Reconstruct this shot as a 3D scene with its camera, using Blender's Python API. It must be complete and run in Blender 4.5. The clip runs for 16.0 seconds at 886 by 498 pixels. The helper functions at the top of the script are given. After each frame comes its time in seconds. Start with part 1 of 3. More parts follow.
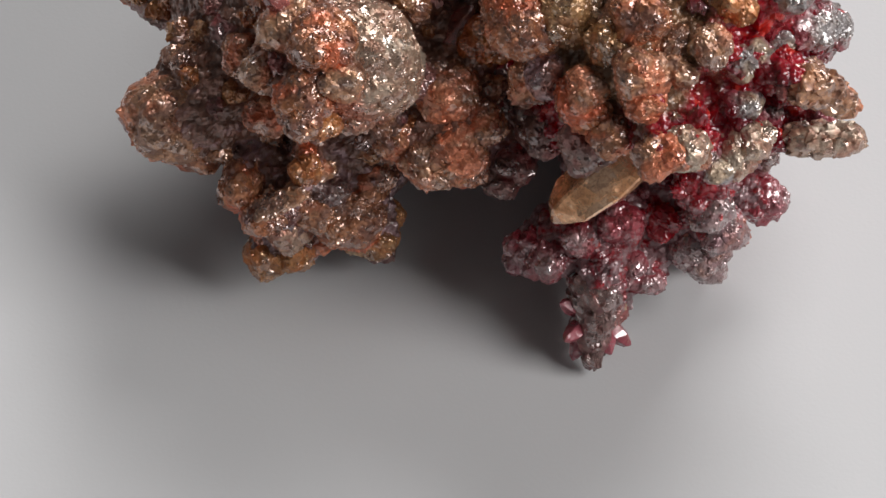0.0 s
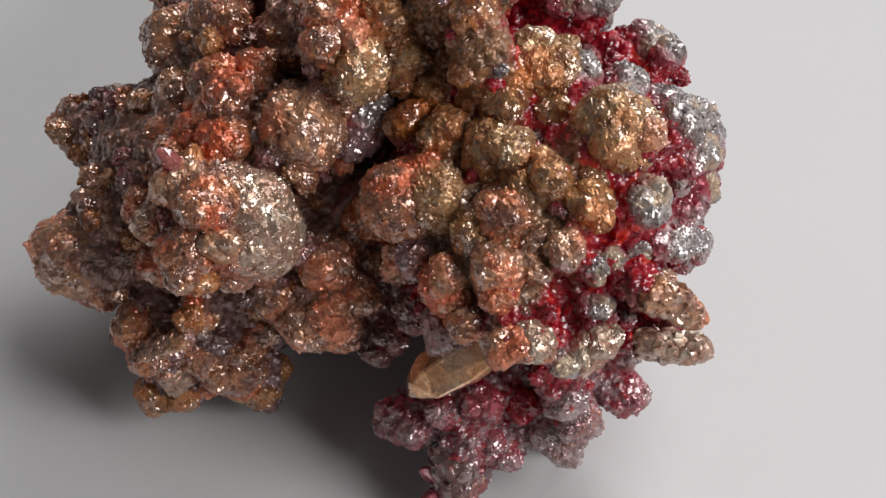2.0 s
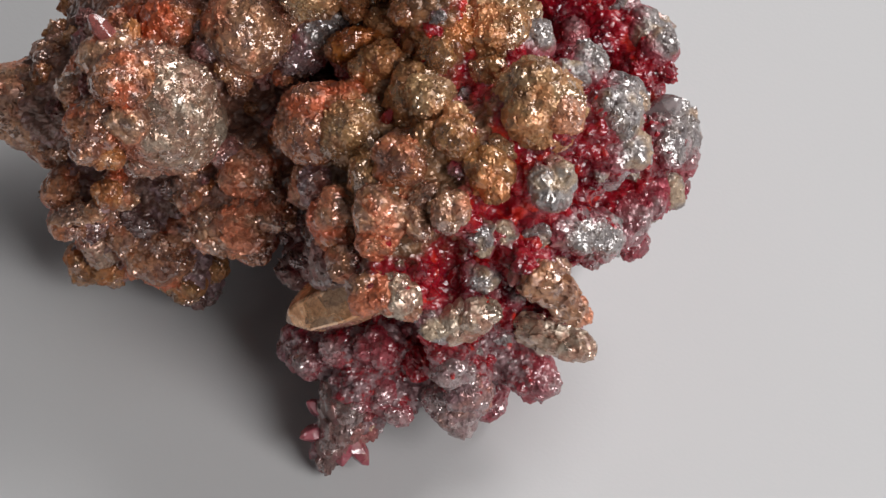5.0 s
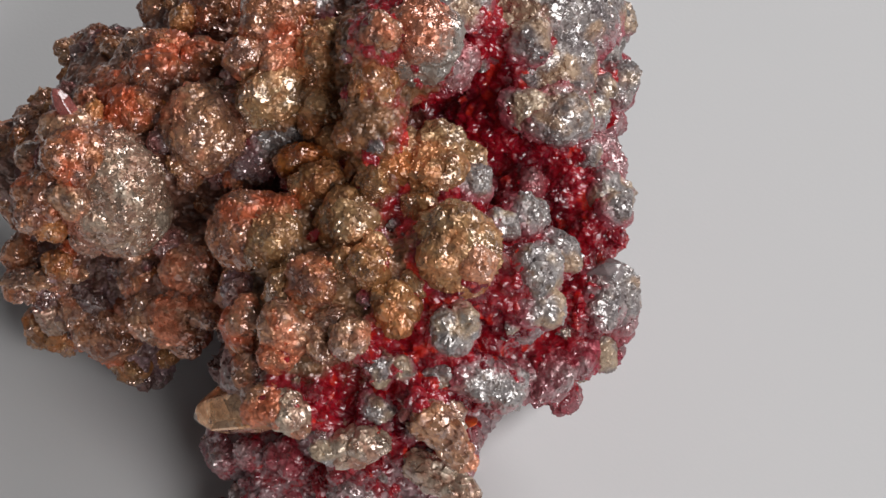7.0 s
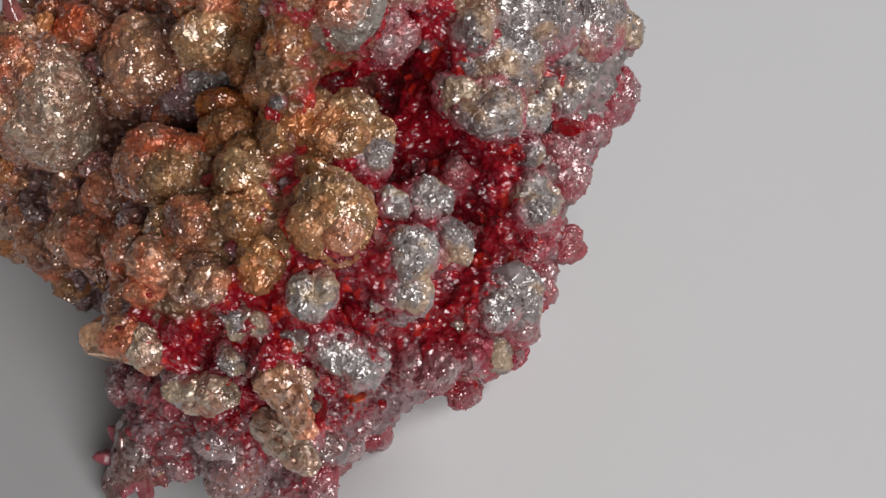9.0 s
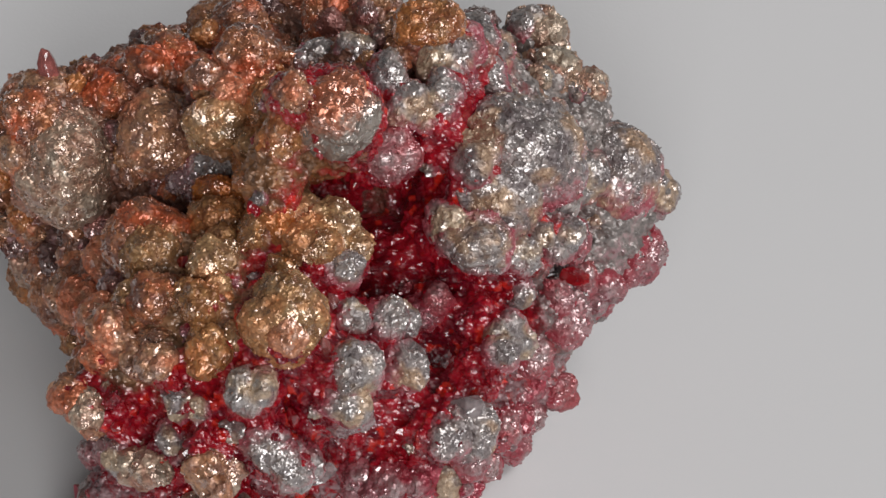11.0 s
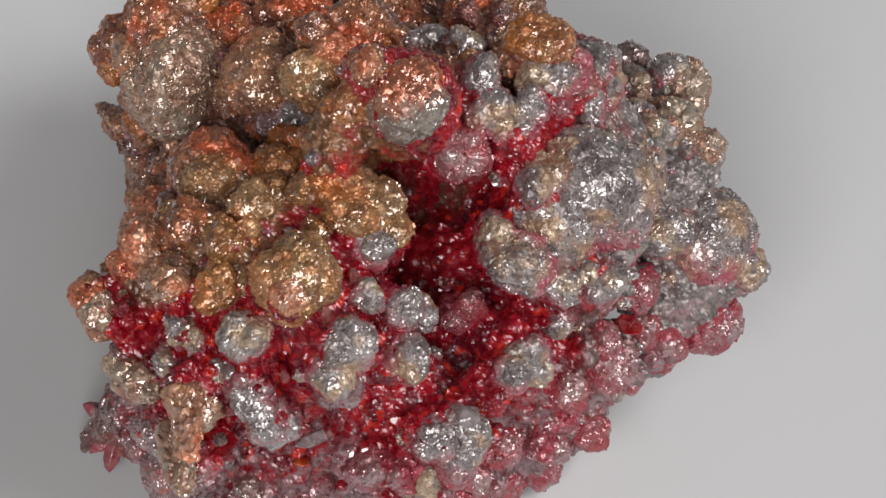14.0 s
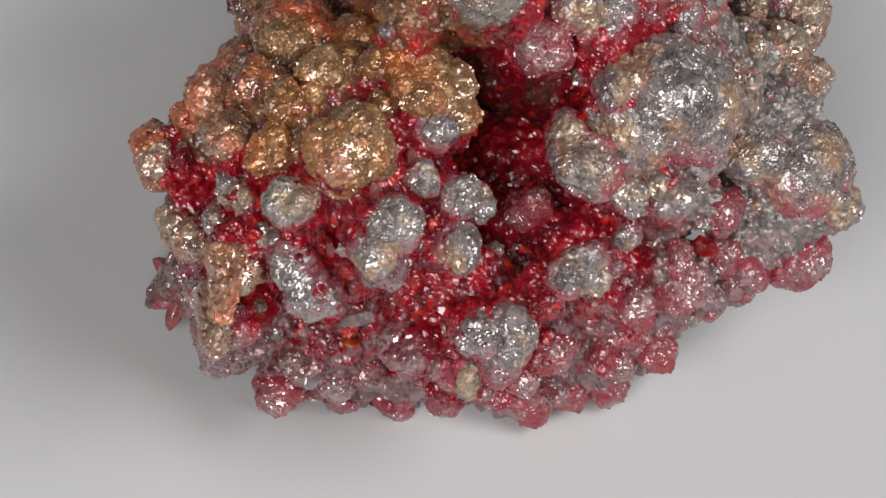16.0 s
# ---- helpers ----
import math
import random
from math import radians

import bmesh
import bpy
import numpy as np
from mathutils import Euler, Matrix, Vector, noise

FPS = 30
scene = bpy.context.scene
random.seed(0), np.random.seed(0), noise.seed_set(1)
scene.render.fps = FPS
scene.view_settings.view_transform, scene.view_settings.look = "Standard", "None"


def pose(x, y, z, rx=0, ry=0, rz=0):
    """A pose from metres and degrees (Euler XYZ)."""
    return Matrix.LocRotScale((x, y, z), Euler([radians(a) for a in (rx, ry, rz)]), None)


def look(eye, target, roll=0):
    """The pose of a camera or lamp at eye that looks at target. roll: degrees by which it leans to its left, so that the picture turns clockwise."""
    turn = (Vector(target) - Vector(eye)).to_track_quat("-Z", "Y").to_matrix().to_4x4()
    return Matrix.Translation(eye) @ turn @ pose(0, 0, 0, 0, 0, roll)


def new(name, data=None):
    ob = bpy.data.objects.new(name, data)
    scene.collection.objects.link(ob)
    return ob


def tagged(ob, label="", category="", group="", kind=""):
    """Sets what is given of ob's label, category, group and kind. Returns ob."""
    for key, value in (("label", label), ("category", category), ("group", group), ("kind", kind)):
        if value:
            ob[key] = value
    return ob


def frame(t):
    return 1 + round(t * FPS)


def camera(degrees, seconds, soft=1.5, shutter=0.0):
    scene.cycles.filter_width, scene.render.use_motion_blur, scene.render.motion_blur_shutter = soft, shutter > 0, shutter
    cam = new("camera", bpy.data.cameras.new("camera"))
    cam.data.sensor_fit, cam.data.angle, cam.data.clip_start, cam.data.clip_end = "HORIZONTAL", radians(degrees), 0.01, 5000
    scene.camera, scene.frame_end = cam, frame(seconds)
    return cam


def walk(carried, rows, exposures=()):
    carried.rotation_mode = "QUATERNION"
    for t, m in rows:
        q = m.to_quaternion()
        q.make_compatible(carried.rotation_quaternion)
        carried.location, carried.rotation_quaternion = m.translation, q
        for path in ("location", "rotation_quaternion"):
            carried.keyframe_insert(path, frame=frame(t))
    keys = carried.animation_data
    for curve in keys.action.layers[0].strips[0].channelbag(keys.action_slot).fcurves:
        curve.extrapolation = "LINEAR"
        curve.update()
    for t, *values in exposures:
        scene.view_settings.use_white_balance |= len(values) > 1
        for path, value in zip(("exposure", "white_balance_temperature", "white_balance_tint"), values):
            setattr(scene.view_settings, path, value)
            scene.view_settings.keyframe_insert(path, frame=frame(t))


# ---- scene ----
cam = camera(11.194, 16.0)
PATH = [
    (0.0, look((-0.01964, -0.24283, 0.30217), (-0.013140, -0.006943, -0.000769), 2.000)),
    (0.5, look((-0.02265, -0.24987, 0.31314), (-0.013058, -0.009605, 0.013747), 2.844)),
    (1.0, look((-0.01066, -0.25297, 0.31718), (-0.009188, -0.011136, 0.018899), 2.845)),
    (1.5, look((0.00179, -0.25046, 0.32126), (-0.006634, -0.010105, 0.021906), 3.342)),
    (2.0, look((0.01538, -0.24898, 0.32619), (-0.003606, -0.009422, 0.026674), 3.683)),
    (2.5, look((0.03213, -0.24278, 0.32630), (-0.000726, -0.005596, 0.026102), 3.465)),
    (3.0, look((0.04492, -0.23761, 0.32563), (0.000194, -0.003719, 0.024378), 3.511)),
    (3.5, look((0.05171, -0.23456, 0.32086), (-0.002177, -0.004673, 0.018032), 3.337)),
    (4.0, look((0.06575, -0.22984, 0.31908), (-0.001123, -0.005124, 0.014958), 3.000)),
    (4.2, look((0.07156, -0.22897, 0.31926), (-0.000007, -0.005585, 0.015232), 2.865)),
    (6.3, look((0.11883, -0.19790, 0.32322), (0.003267, 0.001179, 0.015857), 4.268)),
    (6.5, look((0.12177, -0.19613, 0.32380), (0.003322, 0.002317, 0.017128), 4.330)),
    (7.0, look((0.13453, -0.19183, 0.32886), (0.003159, 0.003596, 0.025532), 3.930)),
    (7.5, look((0.15053, -0.18374, 0.33085), (0.005565, 0.002710, 0.028060), 3.123)),
    (8.0, look((0.16631, -0.17135, 0.32986), (0.008094, 0.002606, 0.026275), 2.558)),
    (8.5, look((0.17838, -0.15895, 0.32713), (0.009585, 0.004125, 0.023201), 1.899)),
    (8.7, look((0.18247, -0.15167, 0.32691), (0.009097, 0.005514, 0.022462), 1.715)),
    (10.8, look((0.21787, -0.10350, 0.32797), (0.006053, 0.013499, 0.029804), 2.130)),
    (11.0, look((0.21783, -0.10034, 0.33090), (0.004173, 0.013061, 0.032661), 2.678)),
    (11.5, look((0.22114, -0.08925, 0.33913), (0.002512, 0.015072, 0.041173), 3.582)),
    (12.0, look((0.22567, -0.08005, 0.34414), (0.003040, 0.017163, 0.046755), 4.763)),
    (12.5, look((0.22874, -0.06967, 0.34685), (0.002031, 0.016697, 0.049190), 5.902)),
    (13.0, look((0.23248, -0.06268, 0.34335), (0.002588, 0.013688, 0.045403), 6.409)),
    (13.5, look((0.23464, -0.05554, 0.33921), (0.003852, 0.009826, 0.039351), 6.793)),
    (14.0, look((0.23620, -0.04286, 0.33663), (0.004528, 0.009003, 0.034811), 6.870)),
    (14.5, look((0.23834, -0.02828, 0.33588), (0.006066, 0.010081, 0.032513), 6.688)),
    (15.0, look((0.24011, -0.01882, 0.33423), (0.007438, 0.009640, 0.030075), 6.525)),
    (15.5, look((0.23933, -0.01330, 0.33042), (0.006639, 0.007420, 0.025652), 6.711)),
    (16.0, look((0.23710, -0.00923, 0.32716), (0.005714, 0.004376, 0.021004), 6.854)),
]
EXPOSURES = [(0.0, 0.03), (0.5, 0.04), (1.5, 0.05), (2.5, 0.03), (4.0, -0.04), (6.5, -0.17), (8.5, -0.3), (11.0, -0.3), (12.5, -0.36), (13.5, -0.22), (14.5, -0.2), (16.0, -0.2)]
walk(cam, PATH, EXPOSURES)

# ---- light: two added, unseen area lamps, east and north, in a dim room ----
world = bpy.data.worlds.new("room_light")
scene.world = world
world.use_nodes = True
wn = world.node_tree
wn.nodes["Background"].inputs["Color"].default_value = (0.98, 0.99, 1.0, 1)
wn.nodes["Background"].inputs["Strength"].default_value = 0.085


def added_light(name, azimuth, height, away, wide, high, watts):
    """One added area lamp, turned to the specimen: degrees, metres and watts."""
    lamp = new(name, bpy.data.lights.new(name, "AREA"))
    lamp.data.shape, lamp.data.size, lamp.data.size_y, lamp.data.energy = "RECTANGLE", wide, high, watts
    lamp.data.color = (1.0, 0.99, 0.985)
    az, el = radians(azimuth), radians(height)
    lamp.matrix_world = look((away * math.cos(az) * math.cos(el), away * math.sin(az) * math.cos(el), away * math.sin(el)), (0, 0, 0.02))


# two unseen lamps added in place of one side light
added_light("added_light_east", -20, 38, 1.6, 0.85, 0.85, 19.5)
added_light("added_light_north", 66, 48, 1.6, 0.85, 0.85, 18.5)


# ---- materials ----
def material(name):
    m = bpy.data.materials.new(name)
    m.use_nodes = True
    return m, m.node_tree.nodes, m.node_tree.links, m.node_tree.nodes["Principled BSDF"]


def add(nodes, kind, **values):
    n = nodes.new(kind)
    for key, value in values.items():
        n.inputs[key.replace("_", " ")].default_value = value
    return n


def mixed(nodes, links, fac, a, b):
    """A colour mix: each of fac, a and b is a socket or a value."""
    n = nodes.new("ShaderNodeMix")
    n.data_type = "RGBA"
    for slot, v in ((0, fac), (6, a), (7, b)):
        if hasattr(v, "is_linked"):
            links.new(v, n.inputs[slot])
        else:
            n.inputs[slot].default_value = v
    return n.outputs[2]


def ramp(nodes, links, socket, low, high):
    n = nodes.new("ShaderNodeMapRange")
    n.interpolation_type = "SMOOTHSTEP"
    n.inputs["From Min"].default_value, n.inputs["From Max"].default_value = low, high
    links.new(socket, n.inputs["Value"])
    return n.outputs["Result"]


def spread(nodes, links, socket, low, high):
    n = nodes.new("ShaderNodeMapRange")
    n.inputs["To Min"].default_value, n.inputs["To Max"].default_value = low, high
    links.new(socket, n.inputs["Value"])
    return n.outputs["Result"]


def sparkle(nodes, links, place, scale, amount, scale_2, amount_2):
    """A normal that is broken into flat crystal plates and those into smaller faces."""
    base = nodes.new("ShaderNodeNewGeometry").outputs["Normal"]
    plates = add(nodes, "ShaderNodeTexVoronoi", Scale=scale)
    cells = add(nodes, "ShaderNodeTexVoronoi", Scale=scale_2)
    for tex, strength in ((plates, amount), (cells, amount_2)):
        links.new(place, tex.inputs["Vector"])
        off = nodes.new("ShaderNodeVectorMath")
        off.operation = "SUBTRACT"
        links.new(tex.outputs["Color"], off.inputs[0])
        off.inputs[1].default_value = (0.5, 0.5, 0.5)
        push = nodes.new("ShaderNodeVectorMath")
        push.operation = "MULTIPLY_ADD"
        links.new(off.outputs[0], push.inputs[0])
        push.inputs[1].default_value = (strength,) * 3
        links.new(base, push.inputs[2])
        base = push.outputs[0]
    unit = nodes.new("ShaderNodeVectorMath")
    unit.operation = "NORMALIZE"
    links.new(base, unit.inputs[0])
    return unit.outputs[0]


RED = (0.33, 0.005, 0.015, 1)


def nodule_material(name, crown, second, tint, flank, metal, rough, edge=(-0.15, 0.45), bright=(0.58, 0.52, 0.46), even=False, grain=1450.0):
    """Semi-metallic skin: crown colour broken by a second, a tint and pale painted glints, over a flank of another
    colour low on the nodule.
    """
    m, nodes, links, out = material(name)
    place = nodes.new("ShaderNodeNewGeometry").outputs["Position"]
    local = nodes.new("ShaderNodeTexCoord").outputs["Object"]
    patch = add(nodes, "ShaderNodeTexNoise", Scale=520.0, Detail=5.0, Roughness=0.7)
    fine = add(nodes, "ShaderNodeTexNoise", Scale=2100.0, Detail=3.0, Roughness=0.7, Distortion=1.2)
    broad = add(nodes, "ShaderNodeTexNoise", Scale=210.0, Detail=3.0, Roughness=0.6)
    glint_noise = add(nodes, "ShaderNodeTexNoise", Scale=760.0, Detail=5.0, Roughness=0.75, Distortion=0.6)
    for tex in (patch, fine, broad, glint_noise):
        links.new(place, tex.inputs["Vector"])
    col = mixed(nodes, links, ramp(nodes, links, patch.outputs["Fac"], 0.40, 0.60), crown, second)
    col = mixed(nodes, links, ramp(nodes, links, broad.outputs["Fac"], 0.49, 0.62), col, tint)
    # pale thin crystals, their glints put into the colour
    pale = tuple(0.55 * c + 0.45 * p for c, p in zip(crown[:3], bright)) + (1,)
    col = mixed(nodes, links, ramp(nodes, links, glint_noise.outputs["Fac"], 0.56, 0.72), col, pale)
    dark = mixed(nodes, links, ramp(nodes, links, fine.outputs["Fac"], 0.34, 0.62), (0.68, 0.61, 0.58, 1), (1.16, 1.16, 1.16, 1))
    own = nodes.new("ShaderNodeObjectInfo")
    hue = nodes.new("ShaderNodeHueSaturation")
    links.new(col, hue.inputs["Color"])
    links.new(spread(nodes, links, own.outputs["Random"], 0.492, 0.507), hue.inputs["Hue"])
    links.new(spread(nodes, links, own.outputs["Random"], 1.12, 0.92), hue.inputs["Saturation"])
    links.new(spread(nodes, links, own.outputs["Random"], 0.92, 1.08), hue.inputs["Value"])
    col = hue.outputs["Color"]
    mult = nodes.new("ShaderNodeMix")
    mult.data_type, mult.blend_type = "RGBA", "MULTIPLY"
    mult.inputs[0].default_value = 1.0
    links.new(col, mult.inputs[6])
    links.new(dark, mult.inputs[7])
    col = mult.outputs[2]
    parts = nodes.new("ShaderNodeSeparateXYZ")
    links.new(local, parts.inputs[0])
    wave = nodes.new("ShaderNodeMath")
    wave.operation = "MULTIPLY_ADD"
    links.new(patch.outputs["Fac"], wave.inputs[0])
    wave.inputs[1].default_value = 2.0
    links.new(parts.outputs["Z"], wave.inputs[2])
    cover = ramp(nodes, links, wave.outputs[0], edge[0] + 1.0, edge[1] + 1.0)
    col = mixed(nodes, links, cover, flank, col)
    links.new(col, out.inputs["Base Color"])
    shine = nodes.new("ShaderNodeMath")
    shine.operation = "MULTIPLY"
    links.new(cover, shine.inputs[0])
    shine.inputs[1].default_value = metal
    out.inputs["Metallic"].default_value = metal
    if not even:
        links.new(shine.outputs[0], out.inputs["Metallic"])
    gloss = nodes.new("ShaderNodeMath")
    gloss.operation = "MULTIPLY_ADD"
    links.new(glint_noise.outputs["Fac"], gloss.inputs[0])
    gloss.inputs[1].default_value, gloss.inputs[2].default_value = -0.6, rough + 0.22
    dull = nodes.new("ShaderNodeMath")
    links.new(gloss.outputs[0], dull.inputs[0])
    links.new(spread(nodes, links, ramp(nodes, links, patch.outputs["Fac"], 0.42, 0.60), 0.0, 0.12), dull.inputs[1])
    out.inputs["Specular IOR Level"].default_value = 0.8
    bright_cells = add(nodes, "ShaderNodeTexVoronoi", Scale=grain * 0.9)
    links.new(place, bright_cells.inputs["Vector"])
    apart = nodes.new("ShaderNodeSeparateColor")
    links.new(bright_cells.outputs["Color"], apart.inputs[0])
    lustre = nodes.new("ShaderNodeMath")
    links.new(apart.outputs[2], lustre.inputs[0])
    links.new(spread(nodes, links, ramp(nodes, links, broad.outputs["Fac"], 0.38, 0.60), 0.28, -0.22), lustre.inputs[1])
    mirror = ramp(nodes, links, lustre.outputs[0], 0.56, 0.68)
    links.new(spread(nodes, links, mirror, 0.12, 1.0), out.inputs["Coat Weight"])
    less = nodes.new("ShaderNodeMath")
    less.operation = "SUBTRACT"
    links.new(dull.outputs[0], less.inputs[0])
    links.new(spread(nodes, links, mirror, -0.10, 0.12), less.inputs[1])
    links.new(less.outputs[0], out.inputs["Roughness"])
    out.inputs["Coat Roughness"].default_value = 0.18
    out.inputs["Coat IOR"].default_value = 2.1
    skin = relief(nodes, links, place, grain)
    links.new(skin, out.inputs["Normal"])
    links.new(skin, out.inputs["Coat Normal"])
    return m


def relief(nodes, links, place, faces=1450.0, lean=0.16, step=0.00002):
    """Crystal relief: flat plates and small faces that each lean their own way, and fine grit."""
    swirl = add(nodes, "ShaderNodeTexNoise", Scale=2600.0, Detail=2.0, Roughness=0.6, Distortion=1.0)
    links.new(place, swirl.inputs["Vector"])
    bump = add(nodes, "ShaderNodeBump", Strength=1.0, Distance=step)
    links.new(swirl.outputs["Fac"], bump.inputs["Height"])
    links.new(sparkle(nodes, links, place, faces * 0.9, lean * 3.2, faces * 2.0, lean * 0.9), bump.inputs["Normal"])
    return bump.outputs[0]


COPPER = nodule_material("copper_crust", (0.48, 0.225, 0.115, 1), (0.26, 0.12, 0.08, 1), (0.60, 0.195, 0.10, 1), (0.20, 0.05, 0.04, 1), 0.44, 0.31, (-0.7, -0.1), (0.66, 0.49, 0.38))
GOLD = nodule_material("bronze_crust", (0.47, 0.265, 0.12, 1), (0.28, 0.14, 0.065, 1), (0.52, 0.235, 0.10, 1), (0.22, 0.06, 0.03, 1), 0.46, 0.30, (-0.7, -0.1), (0.82, 0.68, 0.45), grain=1050.0)
SILVER = nodule_material("silver_crust", (0.37, 0.335, 0.32, 1), (0.19, 0.16, 0.16, 1), (0.44, 0.32, 0.22, 1), (0.30, 0.05, 0.07, 1), 0.42, 0.36, (0.0, 0.7), (0.54, 0.49, 0.44))
PLUM = nodule_material("red_silver_crust", (0.36, 0.26, 0.26, 1), (0.30, 0.10, 0.115, 1), (0.34, 0.05, 0.065, 1), (0.28, 0.03, 0.045, 1), 0.4, 0.28, (0.15, 0.9), (0.48, 0.40, 0.39))
VIOLET = nodule_material("violet_grey_crust", (0.33, 0.22, 0.22, 1), (0.24, 0.13, 0.14, 1), (0.40, 0.19, 0.15, 1), (0.15, 0.05, 0.05, 1), 0.45, 0.24, (-0.6, 0.0))
AMBER = nodule_material("amber_crust", (0.42, 0.18, 0.06, 1), (0.34, 0.11, 0.04, 1), (0.50, 0.20, 0.07, 1), (0.22, 0.05, 0.02, 1), 0.42, 0.36, (-0.7, -0.1))
SMOKY = nodule_material("smoky_crust", (0.24, 0.15, 0.13, 1), (0.17, 0.09, 0.085, 1), (0.28, 0.09, 0.08, 1), (0.16, 0.02, 0.03, 1), 0.45, 0.36, (-0.5, 0.1))
PALE = nodule_material("pale_crust", (0.47, 0.33, 0.24, 1), (0.38, 0.19, 0.13, 1), (0.44, 0.36, 0.28, 1), (0.22, 0.08, 0.07, 1), 0.58, 0.34, (-0.6, 0.0), (0.62, 0.55, 0.45))
HALF_PALE = nodule_material("half_pale_crust", (0.48, 0.35, 0.255, 1), (0.40, 0.24, 0.17, 1), (0.45, 0.37, 0.29, 1), (0.42, 0.15, 0.09, 1), 0.58, 0.34, (-0.15, 0.4), (0.64, 0.57, 0.46), True)
PEACH = nodule_material("peach_crust", (0.60, 0.32, 0.20, 1), (0.52, 0.25, 0.14, 1), (0.62, 0.28, 0.15, 1), (0.45, 0.2, 0.1, 1), 0.40, 0.38, (-0.9, -0.4))
TWO_TONE = nodule_material("two_tone_crust", (0.60, 0.25, 0.145, 1), (0.48, 0.20, 0.12, 1), (0.68, 0.19, 0.09, 1), (0.33, 0.285, 0.25, 1), 0.58, 0.34, (-0.3, 0.35), (0.66, 0.50, 0.38), True)


def glass_material(name, colour, rough=0.08, clear=0.55):
    m, nodes, links, out = material(name)
    place = nodes.new("ShaderNodeNewGeometry").outputs["Position"]
    cloud = add(nodes, "ShaderNodeTexNoise", Scale=900.0, Detail=3.0)
    links.new(place, cloud.inputs["Vector"])
    dim = tuple(c * 0.55 for c in colour[:3]) + (1,)
    links.new(mixed(nodes, links, ramp(nodes, links, cloud.outputs["Fac"], 0.35, 0.65), colour, dim), out.inputs["Base Color"])
    out.inputs["Roughness"].default_value = rough
    out.inputs["Transmission Weight"].default_value = clear
    out.inputs["IOR"].default_value = 1.9
    bump = add(nodes, "ShaderNodeBump", Strength=0.25, Distance=0.0002)
    links.new(cloud.outputs["Fac"], bump.inputs["Height"])
    links.new(bump.outputs[0], out.inputs["Normal"])
    return m


GLASS_PINK = glass_material("pink_glass_crystal", (0.62, 0.20, 0.18, 1))
GLASS_GREY = glass_material("grey_glass_crystal", (0.62, 0.52, 0.52, 1), 0.03, 0.6)
GLASS_RED = glass_material("red_glass_crystal", (0.55, 0.010, 0.02, 1), 0.06, 0.45)
ORANGE = glass_material("orange_crystal", (0.75, 0.12, 0.02, 1), 0.3, 0.1)


BLADE = nodule_material("bright_copper", (0.82, 0.47, 0.27, 1), (0.55, 0.25, 0.11, 1), (0.74, 0.36, 0.17, 1), (0.5, 0.2, 0.1, 1), 0.6, 0.24, (-9.0, -8.0), (0.9, 0.8, 0.68), grain=650.0)


